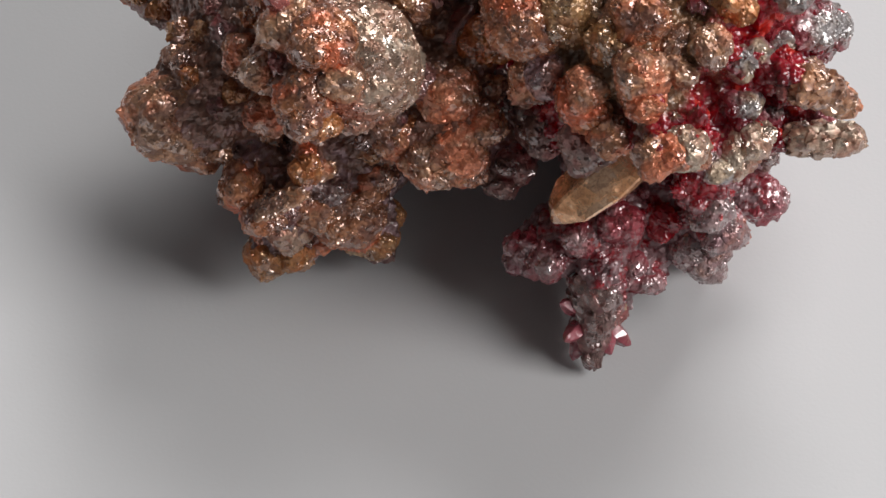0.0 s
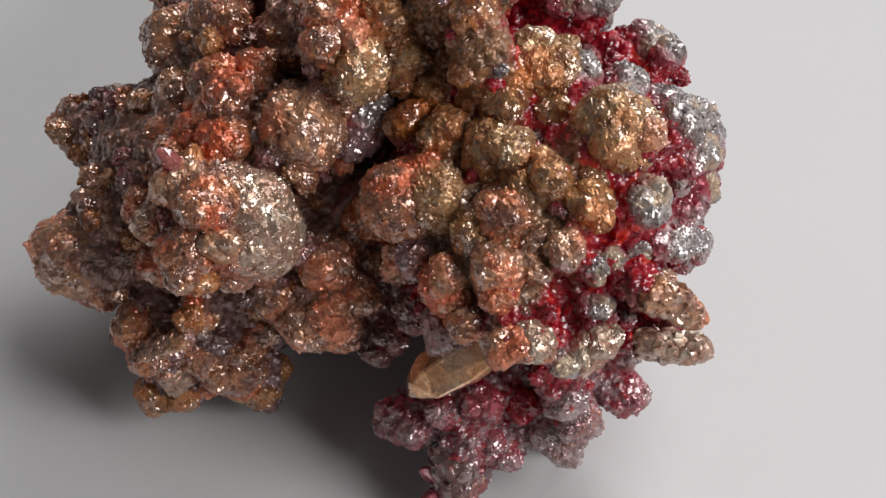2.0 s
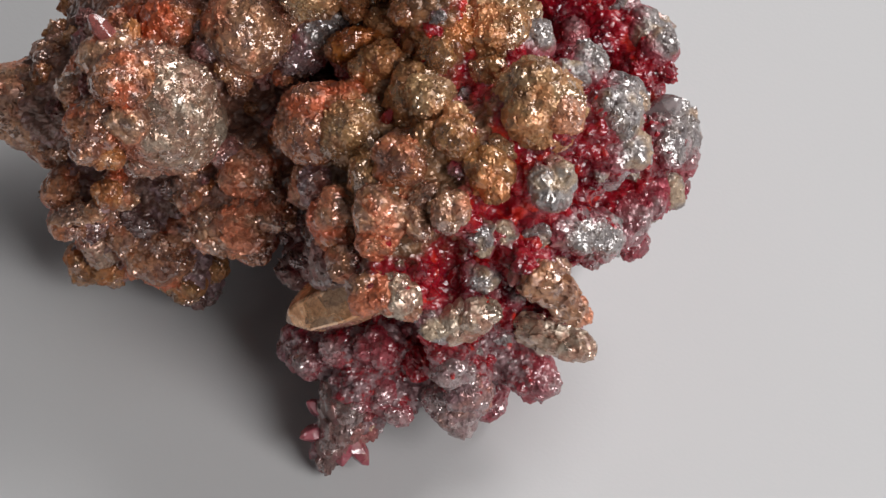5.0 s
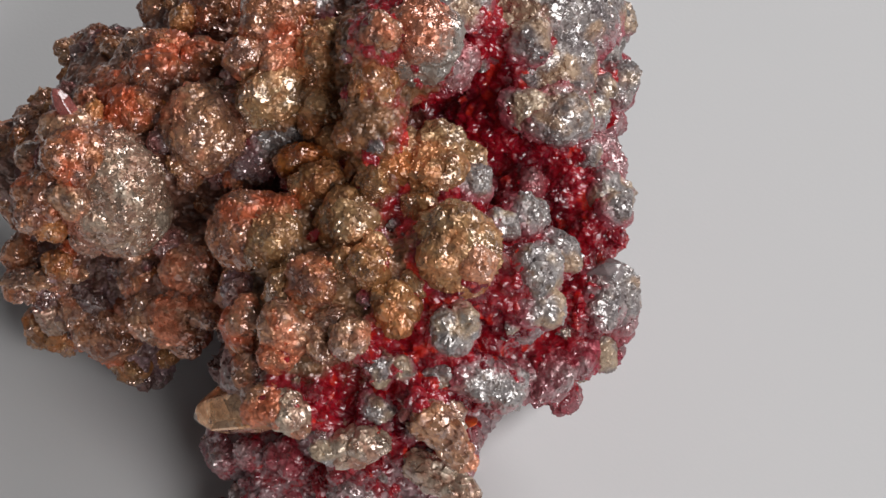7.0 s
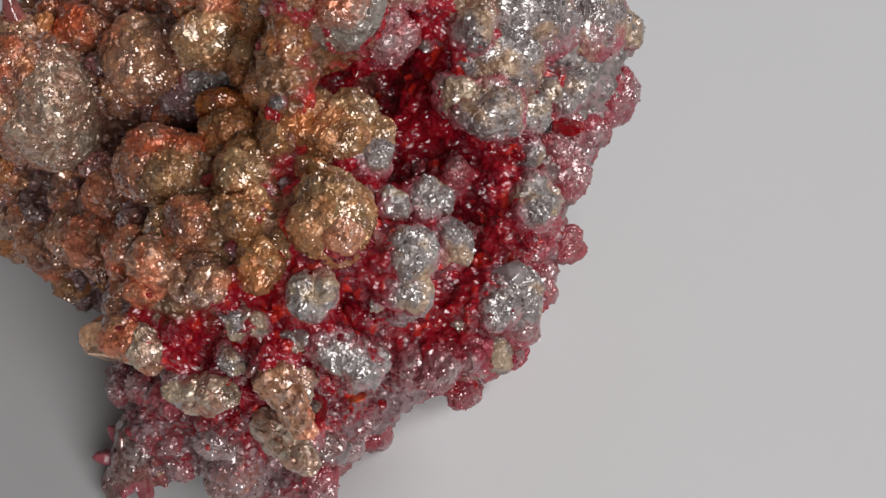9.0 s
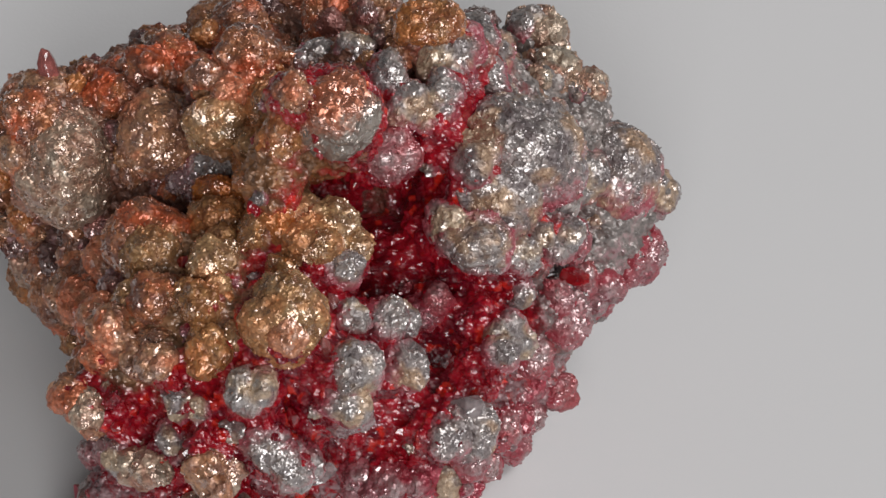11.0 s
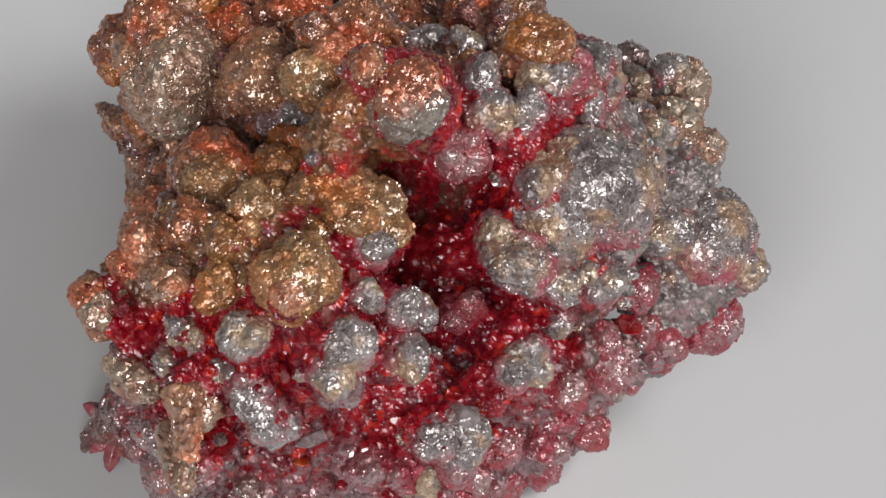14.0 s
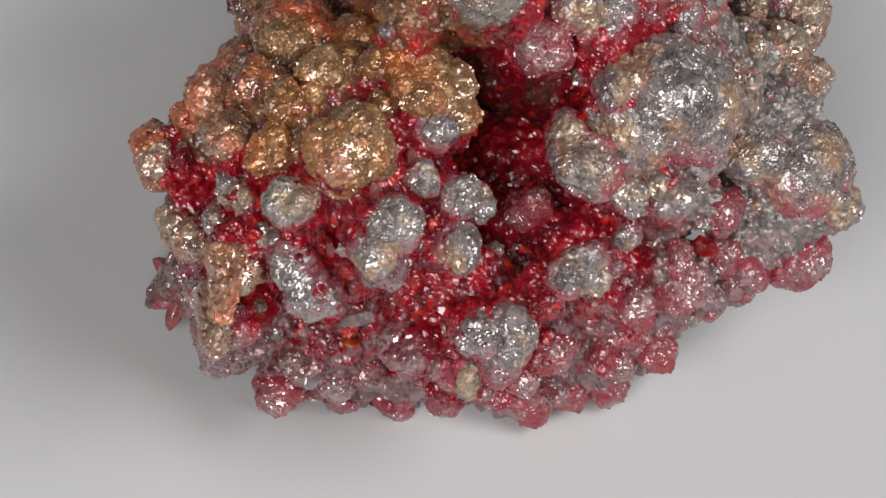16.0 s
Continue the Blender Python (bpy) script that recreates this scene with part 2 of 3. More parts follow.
def ruby_core(name, zones):
    """Deep red glassy crystal; with zones it turns copper-brown to the west and bronze on the crest, with a plum-grey crust at the foot."""
    m, nodes, links, out = material(name)
    place = nodes.new("ShaderNodeNewGeometry").outputs["Position"]
    patch = add(nodes, "ShaderNodeTexNoise", Scale=360.0, Detail=4.0)
    links.new(place, patch.inputs["Vector"])
    col = mixed(nodes, links, ramp(nodes, links, patch.outputs["Fac"], 0.42, 0.62), RED, (0.13, 0.003, 0.010, 1))
    # orange-red spots painted for light that passes through the red crystal
    glow = add(nodes, "ShaderNodeTexNoise", Scale=480.0, Detail=2.0)
    links.new(place, glow.inputs["Vector"])
    col = mixed(nodes, links, ramp(nodes, links, glow.outputs["Fac"], 0.60, 0.68), col, (0.56, 0.022, 0.012, 1))
    if zones:
        xyz = nodes.new("ShaderNodeSeparateXYZ")
        links.new(place, xyz.inputs[0])
        crust = add(nodes, "ShaderNodeTexNoise", Scale=620.0, Detail=5.0, Roughness=0.7)
        links.new(place, crust.inputs["Vector"])
        near = {}
        for key, middle in (("crest", (0.0, -0.011, 0.034)), ("ridge", (-0.007, 0.000, 0.041))):
            far = nodes.new("ShaderNodeVectorMath")
            far.operation = "DISTANCE"
            links.new(place, far.inputs[0])
            far.inputs[1].default_value = middle
            near[key] = far.outputs["Value"]
        zone = None
        for axis, slope, source, low, high, tone in (("X", -80.0, patch, 0.90, 1.35, (0.32, 0.14, 0.09, 1)), ("crest", -90.0, patch, -0.40, -0.08, (0.33, 0.17, 0.085, 1)), ("ridge", -90.0, patch, -0.38, -0.06, (0.36, 0.16, 0.065, 1)), ("Y", 80.0, patch, 2.2, 2.7, (0.33, 0.28, 0.26, 1)), ("Z", -14.0, crust, 0.22, 0.40, (0.33, 0.19, 0.20, 1))):
            way = nodes.new("ShaderNodeMath")
            way.operation = "MULTIPLY_ADD"
            links.new(near[axis] if axis in near else xyz.outputs[axis], way.inputs[0])
            way.inputs[1].default_value = slope
            links.new(source.outputs["Fac"], way.inputs[2])
            cover = ramp(nodes, links, way.outputs[0], low, high)
            dim = tuple(0.45 * c for c in tone[:3]) + (1,)
            col = mixed(nodes, links, cover, col, mixed(nodes, links, ramp(nodes, links, crust.outputs["Fac"], 0.40, 0.62), dim, tone))
            if zone:
                most = nodes.new("ShaderNodeMath")
                most.operation = "MAXIMUM"
                links.new(zone, most.inputs[0])
                links.new(cover, most.inputs[1])
                zone = most.outputs[0]
            else:
                zone = cover
    links.new(col, out.inputs["Base Color"])
    out.inputs["Specular IOR Level"].default_value = 0.9
    out.inputs["Coat Roughness"].default_value = 0.08
    out.inputs["Subsurface Radius"].default_value = (1.0, 0.06, 0.07)
    out.inputs["Subsurface Scale"].default_value = 0.0018
    for slot, glassy, crusty in (("Roughness", 0.22, 0.36), ("Metallic", 0.05, 0.3), ("Coat Weight", 0.3, 0.5), ("Subsurface Weight", 0.35, 0.0)):
        out.inputs[slot].default_value = glassy
        if zones:
            links.new(spread(nodes, links, zone, glassy, crusty), out.inputs[slot])
    smooth = relief(nodes, links, place, 1200.0, 0.11, 0.00001)
    if zones:
        smooth = mixed(nodes, links, zone, smooth, relief(nodes, links, place, 1450.0, 0.17))
    links.new(smooth, out.inputs["Normal"])
    return m


CORE = ruby_core("ruby_core", True)
RUBY = ruby_core("ruby_crystal", False)


def paper_material():
    m, nodes, links, out = material("grey_white_paper")
    place = nodes.new("ShaderNodeNewGeometry").outputs["Position"]
    mottle = add(nodes, "ShaderNodeTexNoise", Scale=35.0, Detail=4.0)
    links.new(place, mottle.inputs["Vector"])
    links.new(mixed(nodes, links, mottle.outputs["Fac"], (0.585, 0.58, 0.585, 1), (0.61, 0.605, 0.612, 1)), out.inputs["Base Color"])
    out.inputs["Roughness"].default_value = 0.85
    fibre = add(nodes, "ShaderNodeTexNoise", Scale=2500.0, Detail=2.0)
    links.new(place, fibre.inputs["Vector"])
    bump = add(nodes, "ShaderNodeBump", Strength=0.12, Distance=0.0001)
    links.new(fibre.outputs["Fac"], bump.inputs["Height"])
    links.new(bump.outputs[0], out.inputs["Normal"])
    return m


# ---- the sheet of paper that all lies on ----
def sheet(name, half, z, thick, mat):
    bm = bmesh.new()
    bmesh.ops.create_cube(bm, size=1.0, matrix=Matrix.LocRotScale((0, 0, z - thick / 2), None, (2 * half, 2 * half, thick)))
    me = bpy.data.meshes.new(name)
    bm.to_mesh(me)
    bm.free()
    me.materials.append(mat)
    return new(name, me)


ground = sheet("ground", 0.5, 0.0, 0.004, paper_material())
tagged(ground, "matte grey-white paper backdrop lying flat", "paper", kind="structure")

# ---- the mineral specimen ----
LIFT = 29.0  # mm from the local zero to the paper
specimen = tagged(new("mineral_specimen"), "botryoidal copper and silver mineral specimen with ruby-red crevices on paper", "mineral")

# bodies of the lobes: centre and half-axes in mm
BODIES = [
    ((-23, -2, -7), (11, 9, 10)), ((-22, -5, -16), (7, 7, 9)), ((-30, 1, -8), (6, 8, 7)), ((-14, -5, -8), (6, 6, 7)), ((-25, 4, -2), (6, 7, 5)),
    ((4, -5, -4), (9, 11, 9)), ((4, -5, -18), (8, 8, 9)), ((9.5, 6, -12), (5.2, 7.0, 8.5)),
    ((-14, 8, 1), (9, 6, 8)), ((-16, 17, 0.5), (8, 7, 6.5)), ((-26, 12, -8), (6, 7, 10)),
    ((-2, 22, -6), (5, 5, 8)), ((-5, 32, -12), (4, 5, 8)), ((-16, 29, -10), (6, 5, 8)),
    ((2, 18, -18), (6, 9, 9)), ((-10, 8, -16), (12, 12, 11)), ((-1, 12, -8), (8, 8, 8)),
    ((4.5, 2, -23), (5.5, 11, 5.5)), ((2.5, 17, -22), (5, 9, 6)),
    ((0, 18, 0), (5, 5, 6)), ((-9, 24, 0), (6, 6, 7)), ((-9, 17, -3), (6, 6, 7)), ((-7, 30, -6), (4, 5, 6)),
]


def unit_ball(level):
    bm = bmesh.new()
    bmesh.ops.create_icosphere(bm, subdivisions=level, radius=1.0)
    verts = np.array([v.co[:] for v in bm.verts])
    faces = np.array([[v.index for v in f.verts] for f in bm.faces])
    bm.free()
    return verts / np.linalg.norm(verts, axis=1)[:, None], faces


def mesh_of(name, verts, faces, mat=None, smooth=False):
    me = bpy.data.meshes.new(name)
    me.from_pydata(verts.tolist(), [], faces.tolist())
    if mat:
        me.materials.append(mat)
    if smooth:
        me.shade_smooth()
    return me


BALLS = {n: unit_ball(n) for n in (2, 3, 4, 5, 6, 7)}
rng = np.random.default_rng(7)


def even_points(count):
    """Points spread over a unit ball, jittered."""
    k = np.arange(count) + 0.5
    z, a = 1 - 2 * k / count, k * 2.399963
    p = np.stack([np.sqrt(1 - z * z) * np.cos(a), np.sqrt(1 - z * z) * np.sin(a), z], 1)
    p += rng.normal(0, 0.9 / math.sqrt(count), p.shape)
    return p / np.linalg.norm(p, axis=1)[:, None]


def crystal_ball(level, facets, lobes, bulge, tilt):
    """A clump of rounded lobes covered with small flat tilted crystal faces, as vertices of about unit size."""
    verts, faces = BALLS[level]
    mid = even_points(lobes) * rng.uniform(0.40, 0.56, lobes)[:, None]
    rad = rng.uniform(0.42, 0.54, lobes)
    along = verts @ mid.T
    inside = along**2 - (mid**2).sum(1) + rad**2
    out = np.where(inside > 0, along + np.sqrt(np.maximum(inside, 0)), 0.0)
    shape = 1 + bulge * (np.maximum(out.max(1), 0.72) - 0.95)
    for way in even_points(5):
        shape = shape * (1 + rng.uniform(-0.06, 0.06) * np.cos(rng.uniform(1.5, 3.2) * (verts @ way) + rng.uniform(0, 6)))
    seeds = even_points(facets)
    face = seeds + rng.normal(0, tilt, seeds.shape)
    face /= np.linalg.norm(face, axis=1)[:, None]
    reach = (seeds * face).sum(1) * (1 + rng.normal(0, 0.32 / math.sqrt(facets), facets))
    flat = []
    for part in np.array_split(verts, 1 + len(verts) // 4000):
        near = np.argpartition(-(part @ seeds.T), 3, axis=1)[:, :3]
        flat.append(np.median(reach[near] / np.maximum((part[:, None, :] * face[near]).sum(2), 0.3), axis=1))
    flat = np.concatenate(flat)
    return verts * (shape * flat / flat.mean())[:, None], faces


TINY = [crystal_ball(4, 70, 4, 0.7, 0.35) for _ in range(6)]
SMALL = [crystal_ball(5, 260, 9, 0.75, 0.27) for _ in range(9)]
MIDDLE = [crystal_ball(6, 480, 14, 0.75, 0.27) for _ in range(9)]
LARGE = [crystal_ball(6, 760, 26, 0.75, 0.26) for _ in range(5)]
HUGE = [crystal_ball(7, 1600, 40, 0.75, 0.25) for _ in range(4)]
SHARED = {}
LOOKS = {COPPER: "rounded copper-brown crystal nodule", GOLD: "rounded bronze-gold crystal nodule", SILVER: "rounded silver-grey crystal nodule", PLUM: "silver nodule flushed with ruby red",
         VIOLET: "violet-grey crystal nodule", AMBER: "dark amber crystal nodule", SMOKY: "dark smoky crystal nodule", RUBY: "ruby-red translucent crystal nodule",
         PALE: "pale gold crystal nodule", HALF_PALE: "large nodule, half coppery and half pale gold", PEACH: "smooth peach-coloured knob end", TWO_TONE: "nodule with coppery crown and grey flank"}
STALKS = []


def body_near(x, y, z):
    return min(BODIES, key=lambda b: sum(((p - c) / h) ** 2 for p, c, h in zip((x, y, z), *b)))


def clump(name, place, along, size, mat, r):
    """One clump of crystals: centre in mm, local z turned along, half-axes in mm."""
    pool = TINY if r < 1.35 else SMALL if r < 2.8 else MIDDLE if r < 3.4 else LARGE if r < 4.5 else HUGE
    pick = int(rng.integers(len(pool)))
    key = (id(pool), pick, mat.name, name)
    if key not in SHARED:
        SHARED[key] = mesh_of(name, *pool[pick], mat)
    ob = new(name, SHARED[key])
    ob.parent = specimen
    turn = along.to_track_quat("Z", "Y") @ Euler((0, 0, rng.uniform(0, 6.28))).to_quaternion()
    ob.matrix_basis = Matrix.LocRotScale((Vector(place) + Vector((0, 0, LIFT))) * 0.001, turn, Vector(size) * 0.001)
    return ob


def nodule(x, y, z, r, mat, crown=None):
    """One nodule, centre and radius in mm, its crown turned away from the body that it grows on unless told."""
    c, h = body_near(x, y, z)
    out = Vector((x, y, z)) - Vector(c)
    out = (out.normalized() + Vector((0.25, -0.2, 0.45))).normalized()
    if crown:
        out = Vector(crown).normalized()
    STALKS.append(((x, y, z), r, c))
    return tagged(clump("nodule", (x, y, z), out, (rng.uniform(0.88, 1.12, 3) if r < 4 else rng.uniform(0.94, 1.04, 3)) * r, mat, r), LOOKS[mat])


def spike(p, q, r, mat, label, ends=(1.0, 0.75), flat=1.0):
    """A rough blunt spike of crystal crust from p to its end q, about r thick, in mm."""
    p, q = Vector(p), Vector(q)
    STALKS.append((tuple(p), r * 0.8, body_near(*p)[0]))
    length = (q - p).length
    ball, faces = BALLS[5]
    z = ball[:, 2]
    round_ = np.sqrt(np.maximum(1 - np.abs(z) ** 3.2, 0)) / np.maximum(np.sqrt(1 - z * z), 1e-3)
    wide = r * round_ * (ends[0] + (ends[1] - ends[0]) * (z + 1) / 2)
    verts = np.stack([ball[:, 0] * wide, ball[:, 1] * wide * flat, (z + 1) / 2 * length], 1)
    for way in even_points(6):
        verts[:, :2] *= 1 + rng.uniform(0.05, 0.13) * np.sin(verts @ way * rng.uniform(1.2, 2.6) / r + rng.uniform(0, 6))[:, None]
    seeds = verts[rng.choice(len(verts), 150, replace=False)]
    cell = np.argmin(((verts[:, None, :] - seeds[None]) ** 2).sum(2), axis=1)
    lean = rng.normal(0, 0.22, (150, 3))
    push = ((verts - seeds[cell]) * lean[cell]).sum(1) + rng.normal(0, 0.05 * r, 150)[cell]
    verts += ball * np.clip(push, -0.25 * r, 0.25 * r)[:, None]
    ob = new("spike", mesh_of("spike", verts * 0.001, faces, mat))
    ob.parent = specimen
    ob.matrix_basis = Matrix.LocRotScale((p + Vector((0, 0, LIFT))) * 0.001, (q - p).to_track_quat("Z", "Y"), None)
    return tagged(ob, label)


def prism(p, q, r, mat, label, sides=6, flat=1.0):
    """A glassy crystal from p to its pointed end q, in mm."""
    p, q = Vector(p), Vector(q)
    length = (q - p).length
    bm = bmesh.new()
    rings = []
    for h, w in ((0.0, 0.9), (0.35, 1.0), (0.72, 0.92), (0.9, 0.5)):
        rings.append([bm.verts.new((r * w * math.cos(6.283 * k / sides + 0.2) * rng.uniform(0.9, 1.1), r * w * flat * math.sin(6.283 * k / sides + 0.2) * rng.uniform(0.9, 1.1), h * length)) for k in range(sides)])
    tip = bm.verts.new((r * 0.15, 0, length))
    for low, high in zip(rings, rings[1:]):
        for k in range(sides):
            bm.faces.new((low[k], low[(k + 1) % sides], high[(k + 1) % sides], high[k]))
    for k in range(sides):
        bm.faces.new((rings[-1][k], rings[-1][(k + 1) % sides], tip))
    bm.faces.new(rings[0][::-1])
    for v in bm.verts:
        v.co *= 0.001
    bmesh.ops.bevel(bm, geom=bm.edges[:], offset=r * 0.00006, segments=1, affect="EDGES")
    me = bpy.data.meshes.new("crystal")
    bm.to_mesh(me)
    bm.free()
    me.materials.append(mat)
    ob = new("crystal", me)
    ob.parent = specimen
    ob.matrix_basis = Matrix.LocRotScale((p + Vector((0, 0, LIFT))) * 0.001, (q - p).to_track_quat("Z", "Y"), None)
    return tagged(ob, label)


# nodules of the west lobe
nodule(-21.0, -11.6, 0.1, 5.2, HALF_PALE, (0.8, 0.1, 0.45))
nodule(-23.3, -13.1, 3.8, 3.1, COPPER)
nodule(-17.9, -3.9, 2.4, 3.3, COPPER)
nodule(-14.3, 3.2, 10.1, 2.7, COPPER)
nodule(-23.5, -1.2, 4.1, 2.5, COPPER)
nodule(-25.9, -4.1, 1.9, 2.6, COPPER)
nodule(-13.1, -9.9, -5.5, 3.0, COPPER)
nodule(-14.7, -13.7, -10.1, 2.5, COPPER)
nodule(-11.6, -12.7, -11.3, 2.0, COPPER)
nodule(-25.5, -12.6, -22.7, 2.0, GOLD)
nodule(-19.4, -11.4, -22.8, 2.1, GOLD)
nodule(-18.4, -8.6, -26.5, 1.7, SMOKY)
nodule(-24.9, -16.8, -0.3, 2.0, COPPER)
nodule(-27.3, -11.7, -15.3, 2.3, COPPER)
nodule(-17.4, -6.4, -3.0, 2.0, VIOLET)
nodule(-14.6, -4.6, -2.8, 1.7, VIOLET)
nodule(-35.0, -7.7, -10.8, 4.4, COPPER)
nodule(-33.5, -4.0, -8.8, 3.2, COPPER)
nodule(-24.6, -15.5, 0.8, 2.6, COPPER)
nodule(-25.7, -11.0, 3.3, 2.7, COPPER)
nodule(-23.2, -5.6, 3.2, 2.8, COPPER)
nodule(-23.1, -2.2, 5.6, 2.5, COPPER)
nodule(-28.1, 1.8, -0.3, 2.9, COPPER)
nodule(-10.6, -6.9, -2.4, 2.4, AMBER)
nodule(-12.8, -13.0, -9.0, 2.9, COPPER)
nodule(-17.2, -12.0, -9.2, 2.2, COPPER)
nodule(-29.3, -12.8, -14.7, 2.6, COPPER)
nodule(-26.3, -12.6, -19.2, 2.5, PALE)
nodule(-27.7, -12.6, -23.3, 2.2, GOLD)
nodule(-21.1, -11.5, -19.0, 3.4, COPPER)
nodule(-18.8, -11.6, -22.4, 2.1, GOLD)
nodule(-18.7, -10.4, -25.1, 1.6, SMOKY)
nodule(-24.3, -9.0, -13.9, 2.0, SMOKY)
nodule(-29.2, -9.1, -13.7, 1.8, SMOKY)
nodule(-12.3, -2.9, 3.0, 2.1, VIOLET)
nodule(-12.4, -0.6, 8.9, 2.9, GOLD)
nodule(-24.3, 0.4, 3.6, 2.8, COPPER)
nodule(-24.5, -3.3, 3.0, 2.5, COPPER)
nodule(-16.2, 4.2, 12.2, 2.8, COPPER)
nodule(-13.7, 1.6, 10.5, 2.5, COPPER)
nodule(-16.5, -4.4, 5.0, 3.4, COPPER)
nodule(-38.4, 7.3, -12.3, 2.9, COPPER)
nodule(-27.5, -5.9, 1.2, 2.1, COPPER)
nodule(-29.3, -8.1, -3.6, 2.5, COPPER)
nodule(-29.9, -7.5, -10.4, 1.9, SMOKY)
nodule(-37.1, -7.5, -13.3, 2.7, VIOLET)
nodule(-33.8, -8.5, -14.5, 2.5, COPPER)
nodule(-27.6, -12.3, -5.6, 1.9, COPPER)
nodule(-20.9, -14.2, -3.1, 2.1, PALE)
nodule(-15.6, -9.8, -4.0, 1.9, VIOLET)
nodule(-23.0, -11.4, -15.8, 2.2, SMOKY)
nodule(-28.5, -15.4, -15.0, 1.7, COPPER)
nodule(-15.7, -0.1, 11.0, 2.2, COPPER)
nodule(-10.3, -11.5, -7.4, 2.1, COPPER)
nodule(-13.7, -1.1, 5.5, 2.1, COPPER)
nodule(-23.6, -5.6, 2.1, 2.2, COPPER)
nodule(-28.0, -12.6, -0.1, 1.9, COPPER)
nodule(-21.7, -15.3, 2.3, 2.1, COPPER)
nodule(-19.7, -12.6, -1.8, 2.1, PALE)
nodule(-34.6, 6.5, -13.0, 3.4, COPPER)
nodule(-34.6, -5.3, -6.8, 2.0, COPPER)
# nodules of the south face
nodule(2.1, -17.8, 2.7, 1.7, COPPER)
nodule(5.2, -20.3, 0.3, 2.0, PALE)
nodule(7.0, -18.1, -3.1, 1.4, SMOKY)
nodule(7.2, 1.9, -27.8, 2.3, PLUM)
nodule(-0.2, -17.8, -24.6, 1.5, SMOKY)
nodule(4.3, -20.6, 0.3, 1.7, COPPER)
nodule(-2.9, -15.6, 0.3, 2.6, COPPER)
nodule(2.9, -20.7, 0.1, 1.9, COPPER)
nodule(-7.6, -10.1, -14.2, 1.9, SMOKY)
nodule(1.1, -14.6, -15.8, 2.2, PLUM)
nodule(-4.5, -15.2, -20.0, 2.4, PLUM)
nodule(-6.3, -14.2, -21.0, 2.1, PLUM)
nodule(7.7, -13.5, -20.4, 3.0, VIOLET)
nodule(3.4, -15.7, -21.8, 1.8, PLUM)
nodule(4.5, -13.1, -17.4, 1.9, RUBY)
nodule(-2.5, -15.8, 2.1, 2.0, COPPER)
nodule(-0.4, -17.6, -1.4, 2.0, COPPER)
nodule(5.7, -19.8, -0.5, 1.7, COPPER)
nodule(-8.5, -10.6, -15.5, 1.7, SMOKY)
nodule(-6.5, -11.2, -1.6, 2.3, COPPER)
nodule(-2.1, -15.7, -17.2, 1.7, PLUM)
nodule(-5.5, -12.2, 0.2, 2.3, VIOLET)
# nodules of the crest
nodule(-2.1, 6.0, 18.1, 4.0, TWO_TONE, (-0.6, -0.2, 0.75))
nodule(-5.3, 13.9, 12.2, 2.6, SILVER)
nodule(6.1, 15.5, 5.3, 2.9, SILVER)
nodule(-2.8, 10.9, 9.4, 2.8, PLUM)
nodule(9.9, -4.3, 9.7, 4.0, GOLD)
nodule(-0.1, 0.4, 8.8, 2.9, GOLD)
nodule(2.3, 3.4, 9.5, 2.4, GOLD)
nodule(0.3, -2.2, 8.9, 2.3, GOLD)
nodule(-4.4, -10.1, 4.9, 2.9, GOLD)
nodule(1.4, -7.0, 9.1, 2.2, GOLD)
nodule(4.0, -8.1, 8.3, 1.9, GOLD)
nodule(8.4, -10.6, 7.5, 2.2, GOLD)
nodule(6.9, -14.7, 6.0, 2.0, COPPER)
nodule(1.2, -16.1, 4.9, 1.9, COPPER)
nodule(12.8, -8.8, 6.2, 2.6, SILVER)
nodule(15.0, -0.5, 7.0, 2.9, SILVER)
nodule(6.2, 2.8, 8.6, 2.0, SILVER)
nodule(10.2, 1.8, 6.9, 1.7, SILVER)
nodule(9.6, 6.2, 3.8, 2.1, SILVER)
nodule(9.6, -14.1, 3.6, 1.3, SILVER)
nodule(10.9, -12.6, 3.4, 1.2, SILVER)
nodule(-8.7, -2.5, 5.3, 1.5, AMBER)
nodule(-6.3, 0.8, 6.2, 2.0, AMBER)
nodule(-8.9, 1.5, 7.3, 2.2, AMBER)
nodule(-14.9, 9.9, 10.0, 2.0, SILVER)
nodule(-11.3, 17.8, 13.9, 2.2, AMBER)
nodule(-8.7, 1.7, 9.3, 2.1, GOLD)
nodule(0.4, -0.8, 9.8, 2.3, GOLD)
nodule(4.3, 4.5, 8.2, 2.1, GOLD)
nodule(1.7, -12.5, 7.1, 2.3, COPPER)
nodule(10.1, 5.1, 5.1, 2.1, SILVER)
nodule(-7.2, -2.4, 5.9, 2.1, AMBER)
nodule(-3.9, -3.8, 6.9, 2.0, AMBER)
nodule(-5.4, 2.9, 7.3, 2.2, AMBER)
nodule(4.9, -9.7, 9.0, 2.1, GOLD)
nodule(3.6, 1.4, 9.4, 2.8, GOLD)
nodule(1.3, -11.2, 5.1, 2.9, COPPER)
nodule(1.5, -16.1, 4.0, 2.7, COPPER)
nodule(16.4, -1.6, 5.2, 2.2, SILVER)
nodule(-24.1, 18.8, 5.5, 3.1, COPPER)
nodule(-12.9, 12.7, 11.4, 2.1, SILVER)
nodule(-3.3, 1.3, 15.8, 2.4, AMBER)
nodule(-4.8, 17.4, 12.6, 2.1, SILVER)
nodule(1.2, 17.7, 9.5, 2.6, SILVER)
nodule(3.7, 13.8, 6.0, 2.4, SILVER)
nodule(-4.9, -4.3, 6.8, 1.9, GOLD)
nodule(4.3, -1.9, 8.3, 1.9, GOLD)
nodule(4.5, -15.3, 3.9, 1.8, COPPER)
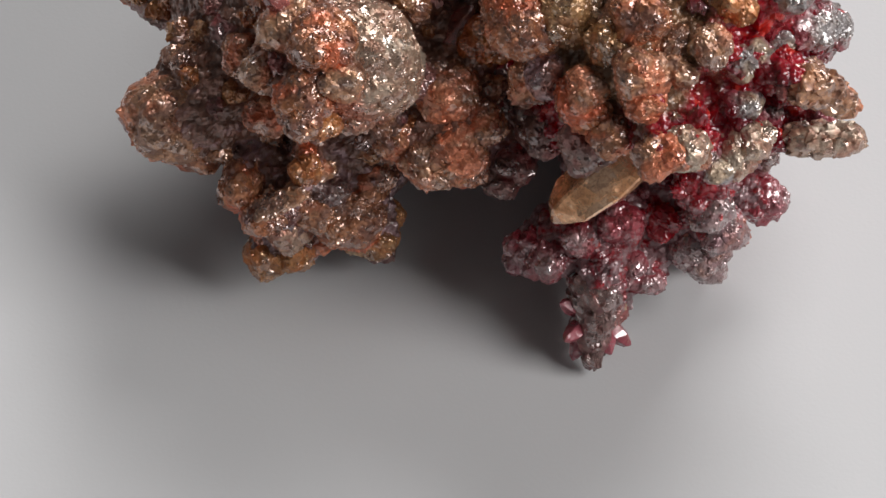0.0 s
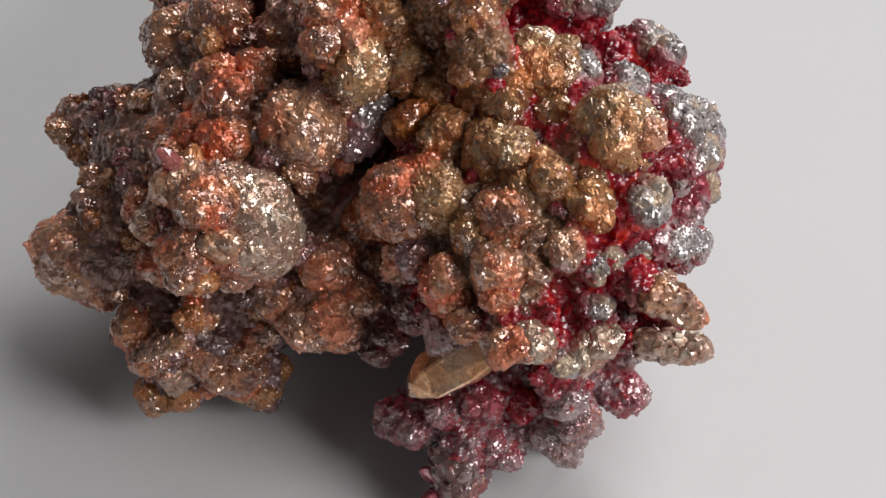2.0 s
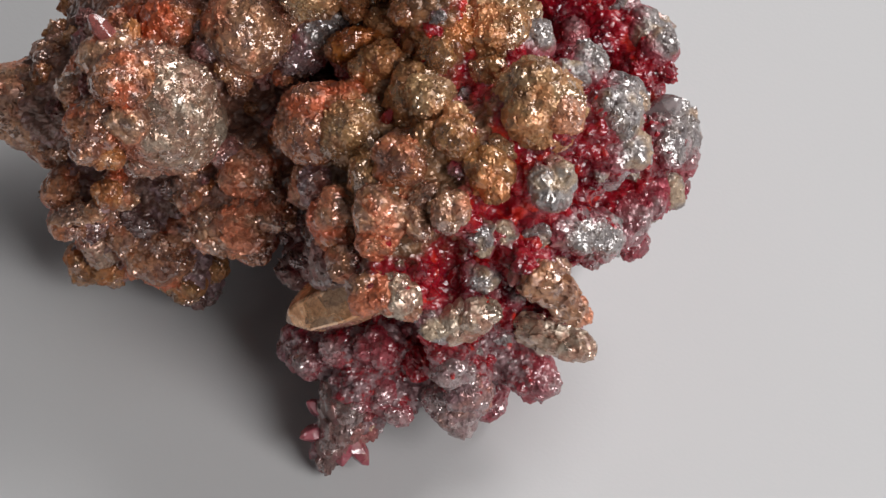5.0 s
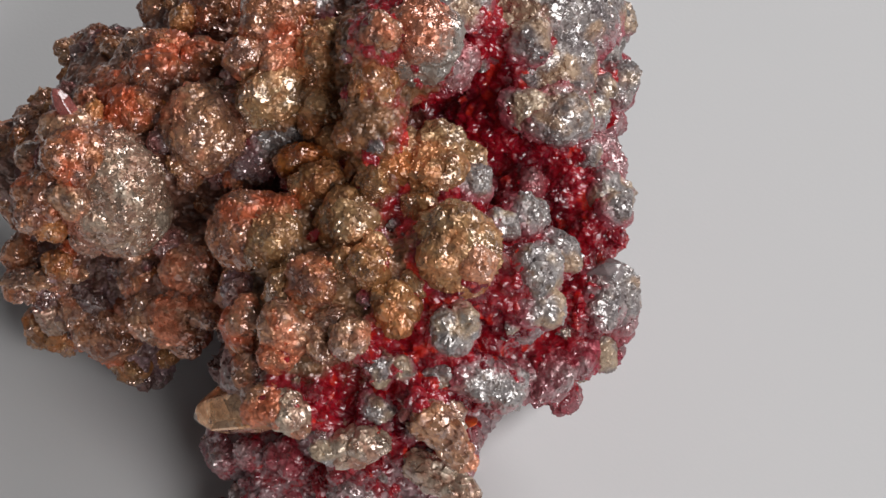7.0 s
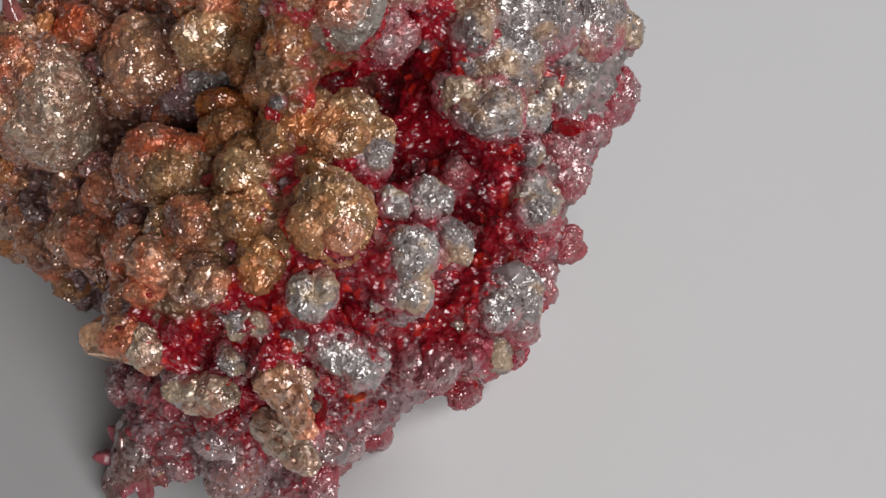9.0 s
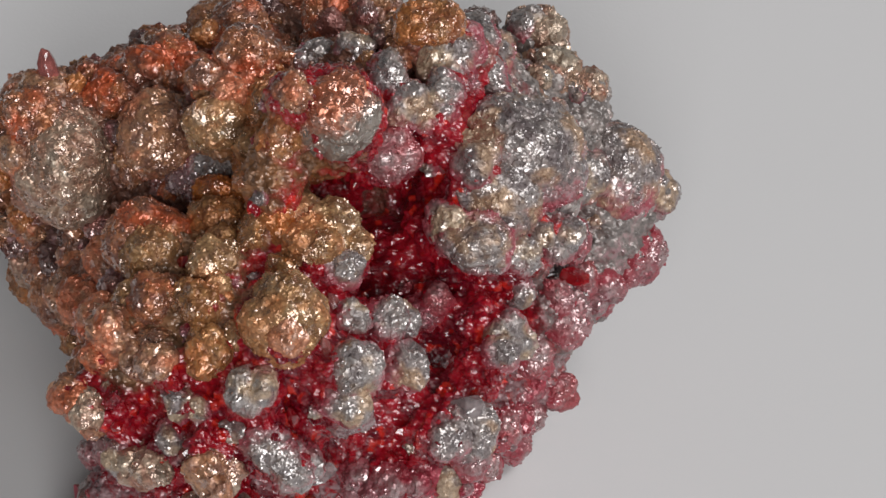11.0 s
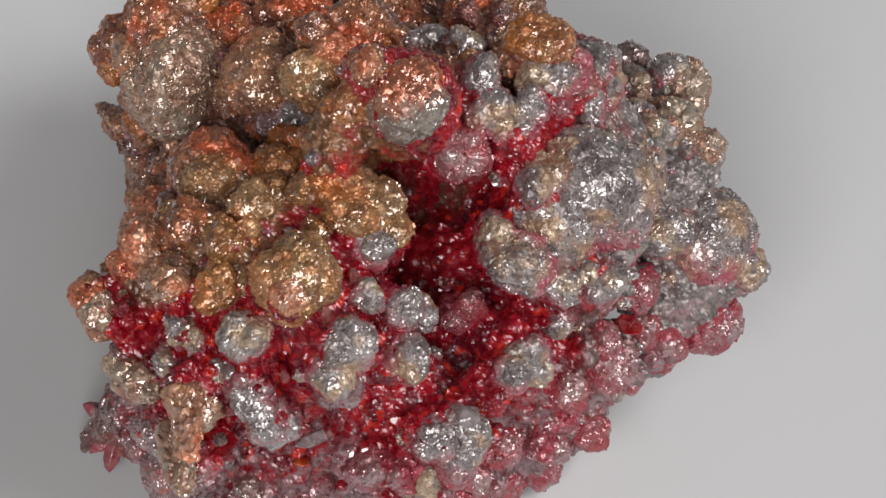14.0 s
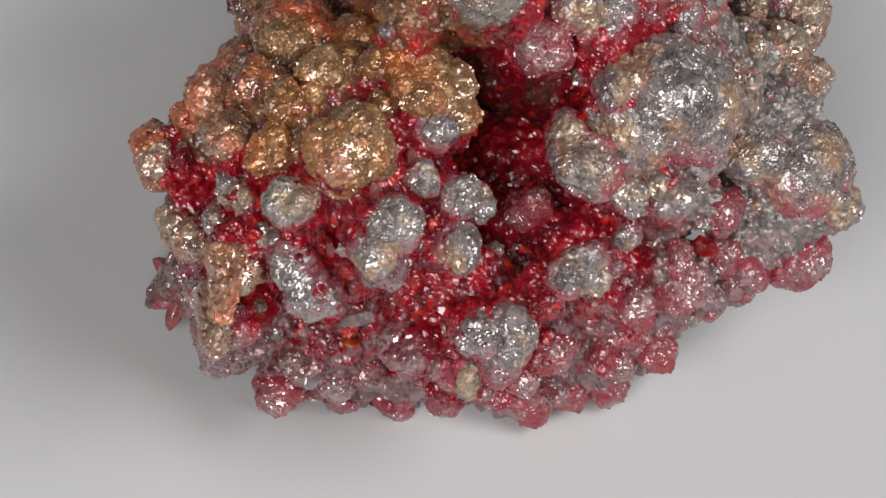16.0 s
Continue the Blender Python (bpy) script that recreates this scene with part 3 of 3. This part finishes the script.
nodule(-5.3, -7.8, 5.1, 2.1, COPPER)
nodule(8.4, -7.6, 7.7, 1.8, GOLD)
nodule(4.8, -8.8, 7.4, 2.1, GOLD)
# nodules of the east face
nodule(14.7, -0.8, 1.9, 2.7, VIOLET)
nodule(13.5, 5.1, 2.3, 2.3, SILVER)
nodule(11.1, 15.6, -2.0, 2.5, SILVER)
nodule(16.0, 9.8, -5.5, 3.0, SILVER)
nodule(9.7, -14.8, -0.5, 1.5, SILVER)
nodule(9.0, -17.3, -3.9, 2.2, PALE)
nodule(15.0, -12.6, -0.4, 2.2, PALE)
nodule(15.2, -8.3, 1.2, 2.1, SILVER)
nodule(13.6, 1.5, -10.5, 2.5, PLUM)
nodule(16.0, -6.5, -1.4, 2.7, SILVER)
nodule(16.8, -12.4, -6.6, 1.7, PLUM)
nodule(9.8, -3.9, -21.2, 2.7, PLUM)
nodule(8.6, -2.8, -26.6, 1.8, PLUM)
nodule(16.1, 5.7, -10.9, 1.9, SILVER)
nodule(17.6, 8.3, -10.9, 1.6, PLUM)
nodule(14.7, 14.0, -9.7, 2.0, PLUM)
nodule(15.2, 11.8, -12.5, 2.0, PLUM)
nodule(15.6, 5.3, -16.1, 1.7, PLUM)
nodule(16.2, 9.9, -13.6, 1.7, PLUM)
nodule(5.9, 10.5, -1.6, 1.9, PLUM)
nodule(11.0, 6.6, -7.3, 1.9, RUBY)
nodule(12.1, -6.5, -17.4, 1.9, PLUM)
nodule(13.0, 14.5, -0.9, 1.8, SILVER)
nodule(15.7, 2.7, -9.6, 2.6, PLUM)
nodule(17.4, 7.2, -9.6, 2.0, SILVER)
nodule(16.5, -7.8, 0.7, 1.9, SILVER)
nodule(12.7, -10.4, 1.0, 1.6, SILVER)
nodule(9.1, -13.3, 2.7, 1.7, SILVER)
nodule(10.7, -16.9, -2.8, 1.9, PALE)
nodule(8.0, -18.6, -3.7, 1.7, SILVER)
nodule(13.1, 12.6, -5.0, 1.5, RUBY)
nodule(17.4, -7.2, -0.2, 2.0, SILVER)
nodule(10.3, -14.4, -0.8, 1.4, SILVER)
nodule(8.1, -15.6, -13.4, 2.0, VIOLET)
nodule(13.4, -8.8, -20.2, 2.1, PLUM)
nodule(-30.3, 15.8, -0.5, 3.0, COPPER)
nodule(-22.6, 17.8, 2.0, 2.6, AMBER)
nodule(6.3, 11.5, -0.1, 1.4, PLUM)
nodule(9.6, -14.8, -16.8, 2.1, VIOLET)
nodule(-29.6, 8.1, 0.1, 2.9, COPPER)
nodule(13.0, -7.6, -15.8, 1.5, SMOKY)
# nodules of the north lobe
nodule(-9.3, 20.2, 11.8, 2.9, SILVER)
nodule(-19.5, 34.7, -3.5, 2.8, PALE)
nodule(-24.1, 30.2, -5.2, 2.3, SMOKY)
nodule(-19.6, 30.6, -3.2, 2.1, SILVER)
nodule(-11.0, 35.0, -2.4, 2.5, PALE)
nodule(-11.8, 31.6, -0.1, 2.1, PALE)
nodule(-0.2, 22.4, 6.3, 5.4, SILVER)
nodule(5.4, 21.7, 2.9, 2.5, SILVER)
nodule(-5.3, 34.9, -7.8, 4.9, SILVER)
nodule(6.5, 19.3, -2.9, 1.6, SILVER)
nodule(4.1, 24.6, -9.1, 2.0, PLUM)
nodule(-0.3, 28.1, -7.9, 2.2, PLUM)
nodule(0.5, 31.1, -14.4, 2.6, PLUM)
nodule(-1.6, 36.1, -15.2, 2.8, PLUM)
nodule(1.1, 30.8, -17.0, 1.5, PLUM)
nodule(0.1, 28.9, -20.9, 1.4, PLUM)
nodule(-7.2, 27.5, 2.9, 2.1, PALE)
nodule(-6.7, 24.0, 6.9, 1.8, SILVER)
nodule(-10.8, 24.0, 9.6, 1.9, SILVER)
nodule(6.5, 21.1, -17.1, 2.1, PLUM)
nodule(6.9, 23.7, -18.8, 2.1, PLUM)
nodule(8.3, 19.2, -18.7, 1.9, PLUM)
nodule(0.8, 28.7, -12.6, 1.8, PLUM)
nodule(-10.8, 19.0, 13.5, 2.9, AMBER)
nodule(-13.6, 33.3, -1.6, 2.6, PALE)
nodule(-10.4, 24.8, 7.7, 2.2, SILVER)
nodule(-14.5, 29.5, -1.5, 2.1, SILVER)
nodule(-3.6, 38.4, -10.1, 2.6, SILVER)
nodule(-7.8, 37.3, -8.2, 2.6, SILVER)
nodule(3.1, 24.8, 3.3, 2.4, SILVER)
# nodules that fill the hollows and the far side
nodule(-33.3, 7.2, -11.5, 3.6, COPPER)
nodule(-28.5, 8.1, -0.0, 3.6, COPPER)
nodule(-26.0, 7.8, 4.0, 2.9, COPPER)
nodule(-20.0, -7.9, -12.2, 2.3, COPPER)
nodule(-8.6, -8.5, -8.2, 1.7, SMOKY)
nodule(-17.6, -1.1, 4.2, 2.4, COPPER)
nodule(-24.9, -1.2, 3.5, 2.4, COPPER)
nodule(-21.6, 1.5, 4.6, 2.4, COPPER)
nodule(-30.4, -5.6, -4.2, 2.3, SMOKY)
nodule(-25.4, -9.5, -13.3, 2.0, SMOKY)
nodule(-19.1, -10.7, -15.7, 2.1, COPPER)
nodule(-23.7, -12.3, -17.4, 2.2, COPPER)
nodule(-22.3, -7.8, 1.2, 3.0, PALE)
nodule(-19.7, -9.2, -4.6, 2.5, COPPER)
nodule(1.8, -15.1, -20.9, 2.2, PLUM)
nodule(-0.0, -16.7, -21.0, 2.0, PLUM)
nodule(-2.3, -16.6, -3.8, 2.5, SMOKY)
nodule(-1.1, -18.2, -25.5, 2.0, SMOKY)
nodule(0.3, -16.3, -25.6, 1.8, SMOKY)
nodule(-5.5, -11.0, -8.4, 2.6, SMOKY)
nodule(4.2, -13.5, 5.0, 2.0, COPPER)
nodule(9.9, -1.1, -20.5, 2.0, PLUM)
nodule(0.1, -5.5, 6.6, 3.0, GOLD)
nodule(-12.0, -0.7, 3.8, 2.9, SILVER)
nodule(-10.5, 4.5, 10.8, 3.0, GOLD)
nodule(-24.0, 15.5, 4.0, 2.8, COPPER)
nodule(-8.0, 18.9, 11.6, 2.7, SILVER)
nodule(-7.1, -9.6, 3.4, 3.6, COPPER)
nodule(-0.7, -13.3, 4.6, 2.2, GOLD)
nodule(2.7, -9.7, 7.1, 2.3, GOLD)
nodule(-2.0, -0.6, 6.9, 2.4, AMBER)
nodule(-15.3, -1.6, 6.1, 2.2, COPPER)
nodule(-25.3, 9.1, 1.1, 2.6, COPPER)
nodule(-3.6, 2.6, 20.4, 2.2, COPPER)
nodule(-21.6, 14.4, 3.2, 2.3, COPPER)
nodule(-7.7, 13.2, 13.6, 2.1, SILVER)
nodule(-7.6, 22.7, 8.7, 2.2, SILVER)
nodule(-3.8, 15.7, 11.2, 2.1, SILVER)
nodule(-6.4, 5.7, 8.6, 2.4, AMBER)
nodule(6.5, 20.4, -19.8, 2.6, PLUM)
nodule(-12.5, 24.1, 8.7, 2.2, SILVER)
nodule(-12.8, 30.4, -2.1, 2.6, SILVER)
nodule(4.4, 24.9, -12.3, 3.0, PLUM)
nodule(-4.3, 30.6, -4.6, 3.1, SILVER)
nodule(-4.4, 24.6, 5.5, 2.3, SILVER)
nodule(-6.0, 28.6, 1.0, 2.5, SILVER)
nodule(-19.9, 33.4, -2.3, 2.2, SILVER)
nodule(6.2, 21.4, -13.3, 2.2, PLUM)
nodule(1.6, 19.4, 4.8, 5.2, SILVER)
nodule(-1.4, 17.7, 7.6, 2.6, SILVER)
nodule(6.2, 19.2, 2.8, 2.3, SILVER)
nodule(6.5, 22.9, 2.9, 2.6, SILVER)
nodule(-9.5, 28.0, -0.4, 2.6, SILVER)
nodule(-6.4, 30.5, -2.5, 2.4, SILVER)
nodule(-14.5, 22.9, 2.8, 2.3, SILVER)
nodule(-16.3, 25.4, 4.5, 2.5, SILVER)
nodule(2.1, 23.8, -25.2, 2.5, PLUM)
nodule(6.8, -5.6, -26.6, 2.1, PLUM)
nodule(6.1, 7.0, -26.4, 2.4, PLUM)
nodule(5.5, 10.2, -26.9, 2.3, PLUM)
nodule(5.9, -1.3, -27.0, 2.2, PLUM)
nodule(5.7, 2.3, -26.9, 2.3, PLUM)
nodule(4.1, 5.6, -27.0, 2.2, PLUM)
nodule(-28.1, -1.4, -0.8, 2.7, COPPER)
nodule(-28.4, -4.0, -2.4, 2.2, COPPER)
nodule(-30.8, -0.8, -3.9, 2.2, SMOKY)
nodule(-26.5, -2.9, -1.7, 2.0, COPPER)
nodule(6.5, 16.5, -25.9, 2.4, PLUM)
nodule(8.0, 13.4, -25.9, 2.3, PLUM)
nodule(5.0, 20.2, -25.9, 2.4, PLUM)
nodule(8.4, -8.6, -25.8, 2.4, PLUM)
nodule(16.4, 5.4, -9.4, 2.6, PLUM)
nodule(17.2, 9.4, -7.8, 2.2, PLUM)
nodule(17.0, 7.6, -4.2, 2.2, SILVER)

# rough spikes on the south-east corner and the bright blade below them
spike((13.6, -13.9, 1.7), (19.3, -13.5, -2.4), 1.8, COPPER, "blunt coppery crystal spike", (0.95, 0.85))
spike((13.0, -15.0, -4.8), (20.2, -14.0, -6.0), 1.75, PALE, "blunt greyish crystal spike", (1.0, 0.85))
prism((1.6, -16.2, -5.4), (-5.2, -19.8, -9.4), 2.7, BLADE, "bright copper-coloured crystal blade", 5, 0.8)
# the smooth peach-coloured end of the largest bronze knob
nodule(12.6, -5.2, 11.3, 1.7, PEACH)
# single glassy crystals
prism((-14.2, -7.6, -3.4), (-11.2, -5.2, -0.2), 1.3, GLASS_PINK, "pale pink plate-like crystal", 4, 0.5)
prism((-25.2, -10.2, 3.6), (-28.2, -10.0, 7.0), 0.95, GLASS_PINK, "translucent pink pointed crystal")
prism((13.0, -1.4, -8.4), (14.6, -4.0, -7.6), 0.9, GLASS_GREY, "clear grey glassy crystal", 4, 0.6)
prism((14.8, -9.6, -5.4), (17.4, -12.0, -5.6), 0.9, GLASS_RED, "bright ruby-red crystal", 5)
prism((14.0, -4.6, -2.2), (13.4, -5.6, 3.0), 0.9, GLASS_RED, "bright ruby-red crystal", 5, 0.7)
prism((9.5, -4.9, -18.7), (14.4, -6.7, -17.3), 1.5, GLASS_GREY, "clear grey glassy crystal", 5)
prism((10.0, -2.6, -15.8), (12.2, -3.0, -14.0), 1.0, ORANGE, "orange crystal flake", 4, 0.4)
prism((2.0, 26.5, -9.0), (5.0, 27.2, -7.4), 1.0, GLASS_RED, "bright ruby-red crystal", 4, 0.6)
prism((13.8, 5.0, -8.4), (16.4, 6.6, -6.6), 0.9, GLASS_RED, "bright ruby-red crystal", 4, 0.6)
prism((14.6, 9.2, -5.0), (16.6, 11.0, -2.2), 1.4, GLASS_GREY, "clear grey glassy crystal", 5)


spike((-0.6, -17.0, -20.0), (-0.9, -20.6, -28.2), 2.7, SMOKY, "dark red-brown pointed crystal foot", (1.1, 0.3), 0.9)
spike((-24.6, -14.8, -11.6), (-28.6, -17.6, -12.7), 1.5, COPPER, "dark red-brown pointed crystal", (1.1, 0.35), 0.7)
for tip in ((-3.4, -20.6, -24.4), (-2.6, -20.2, -27.6), (0.6, -20.4, -26.6), (-3.8, -18.4, -22.0), (2.4, -18.8, -27.4)):
    prism((-0.6, -17.6, -24.6), tip, 0.9, SILVER, "small dark grey pointed crystal", 5)


# ---- the red crystalline core that carries the nodules ----
def core():
    verts, faces, at = [], [], 0
    ball, tris = BALLS[3]
    for c, h in BODIES:
        verts.append(ball * h + c)
        faces.append(tris + at)
        at += len(ball)
    small, few = BALLS[2]
    for p, r, c in STALKS:
        p, c = np.array(p), np.array(c, float)
        d = (c - p) / np.linalg.norm(c - p)
        for step, wide in ((0.25, 1.0), (0.6, 1.13), (1.0, 1.24), (1.5, 1.28), (2.1, 1.2), (2.8, 1.05), (3.6, 0.9)):
            if step * r < np.linalg.norm(c - p):
                verts.append(small * r * wide + p + d * step * r)
                faces.append(few + at)
                at += len(small)
    verts = np.concatenate(verts)
    verts[:, 2] = np.maximum(verts[:, 2] + LIFT, 0.2)
    ob = new("core", mesh_of("core", verts * 0.001, np.concatenate(faces), CORE))
    ob.parent = specimen
    skin = ob.modifiers.new("skin", "REMESH")
    skin.mode, skin.voxel_size, skin.use_smooth_shade = "VOXEL", 0.00024, False
    melt = ob.modifiers.new("melt", "SMOOTH")
    melt.factor, melt.iterations = 0.5, 8
    cells = bpy.data.textures.new("crystal_cells", "VORONOI")
    cells.noise_scale, cells.distance_metric = 0.0013, "DISTANCE"
    rough = ob.modifiers.new("crystals", "DISPLACE")
    rough.texture, rough.texture_coords, rough.strength, rough.mid_level = cells, "LOCAL", -0.0009, 0.35
    grit = bpy.data.textures.new("crystal_grit", "VORONOI")
    grit.noise_scale, grit.distance_metric = 0.00055, "DISTANCE"
    fine = ob.modifiers.new("grit", "DISPLACE")
    fine.texture, fine.texture_coords, fine.strength, fine.mid_level = grit, "LOCAL", -0.00032, 0.35
    return tagged(ob, "translucent ruby-red crystalline core")


core()


def druse(count):
    """Small crystal knobs in the hollows between the nodules, spread over the bodies and the stalks."""
    balls = [(np.array(c, float), np.array(h, float)) for c, h in BODIES]
    for p, r, c in STALKS:
        p, c = np.array(p), np.array(c, float)
        d = (c - p) / np.linalg.norm(c - p)
        balls += [(p + d * k * r, np.full(3, r * w)) for k, w in ((0.75, 0.98), (1.7, 1.06))]
    tops = np.array([p for p, r, c in STALKS])
    reach = np.array([r for p, r, c in STALKS])
    mids, halves = np.array([b[0] for b in balls]), np.array([b[1] for b in balls])
    made = []
    for _ in range(20000):
        if len(made) == count:
            break
        k = int(rng.integers(len(balls)))
        v = rng.normal(0, 1, 3)
        v /= np.linalg.norm(v)
        if v @ (0.1, -0.45, 0.6) < 0.05:
            continue
        p = mids[k] + v * halves[k] * 0.94
        deep = ((((p - mids) / halves) ** 2).sum(1))
        deep[k] = 9
        if (p[0] > -9 and rng.random() < 0.7) or deep.min() < 0.9 or p[2] < 2 - LIFT or (np.linalg.norm(tops - p, axis=1) < reach * 0.95).any():
            continue
        if made and min(np.linalg.norm(p - q) for q in made) < 1.3:
            continue
        made.append(p)
        west = p[0] + rng.normal(0, 2) < -8
        r = rng.uniform(0.7, 1.5) if west else rng.uniform(0.45, 1.0)
        north = p[1] > 20
        if not west and not north and rng.random() < 0.16:
            clear = (GLASS_RED, GLASS_PINK, GLASS_RED)[int(rng.integers(3))]
            lean = v + rng.normal(0, 0.45, 3)
            prism(p - v * 1.1, p + lean * rng.uniform(0.9, 1.7), rng.uniform(0.45, 0.85), clear, "small glassy crystal", int(rng.integers(4, 7)), rng.uniform(0.6, 1.0))
            continue
        mat = (SILVER, SILVER, PALE, PLUM)[int(rng.integers(4))] if north else (COPPER, SMOKY, AMBER)[int(rng.integers(3))] if west else (PLUM, RUBY, RUBY, SILVER, RUBY)[int(rng.integers(5))]
        clump("crystal_knob", p, Vector(v), (r, r, r * rng.uniform(0.9, 1.5)), mat, r)


druse(430)
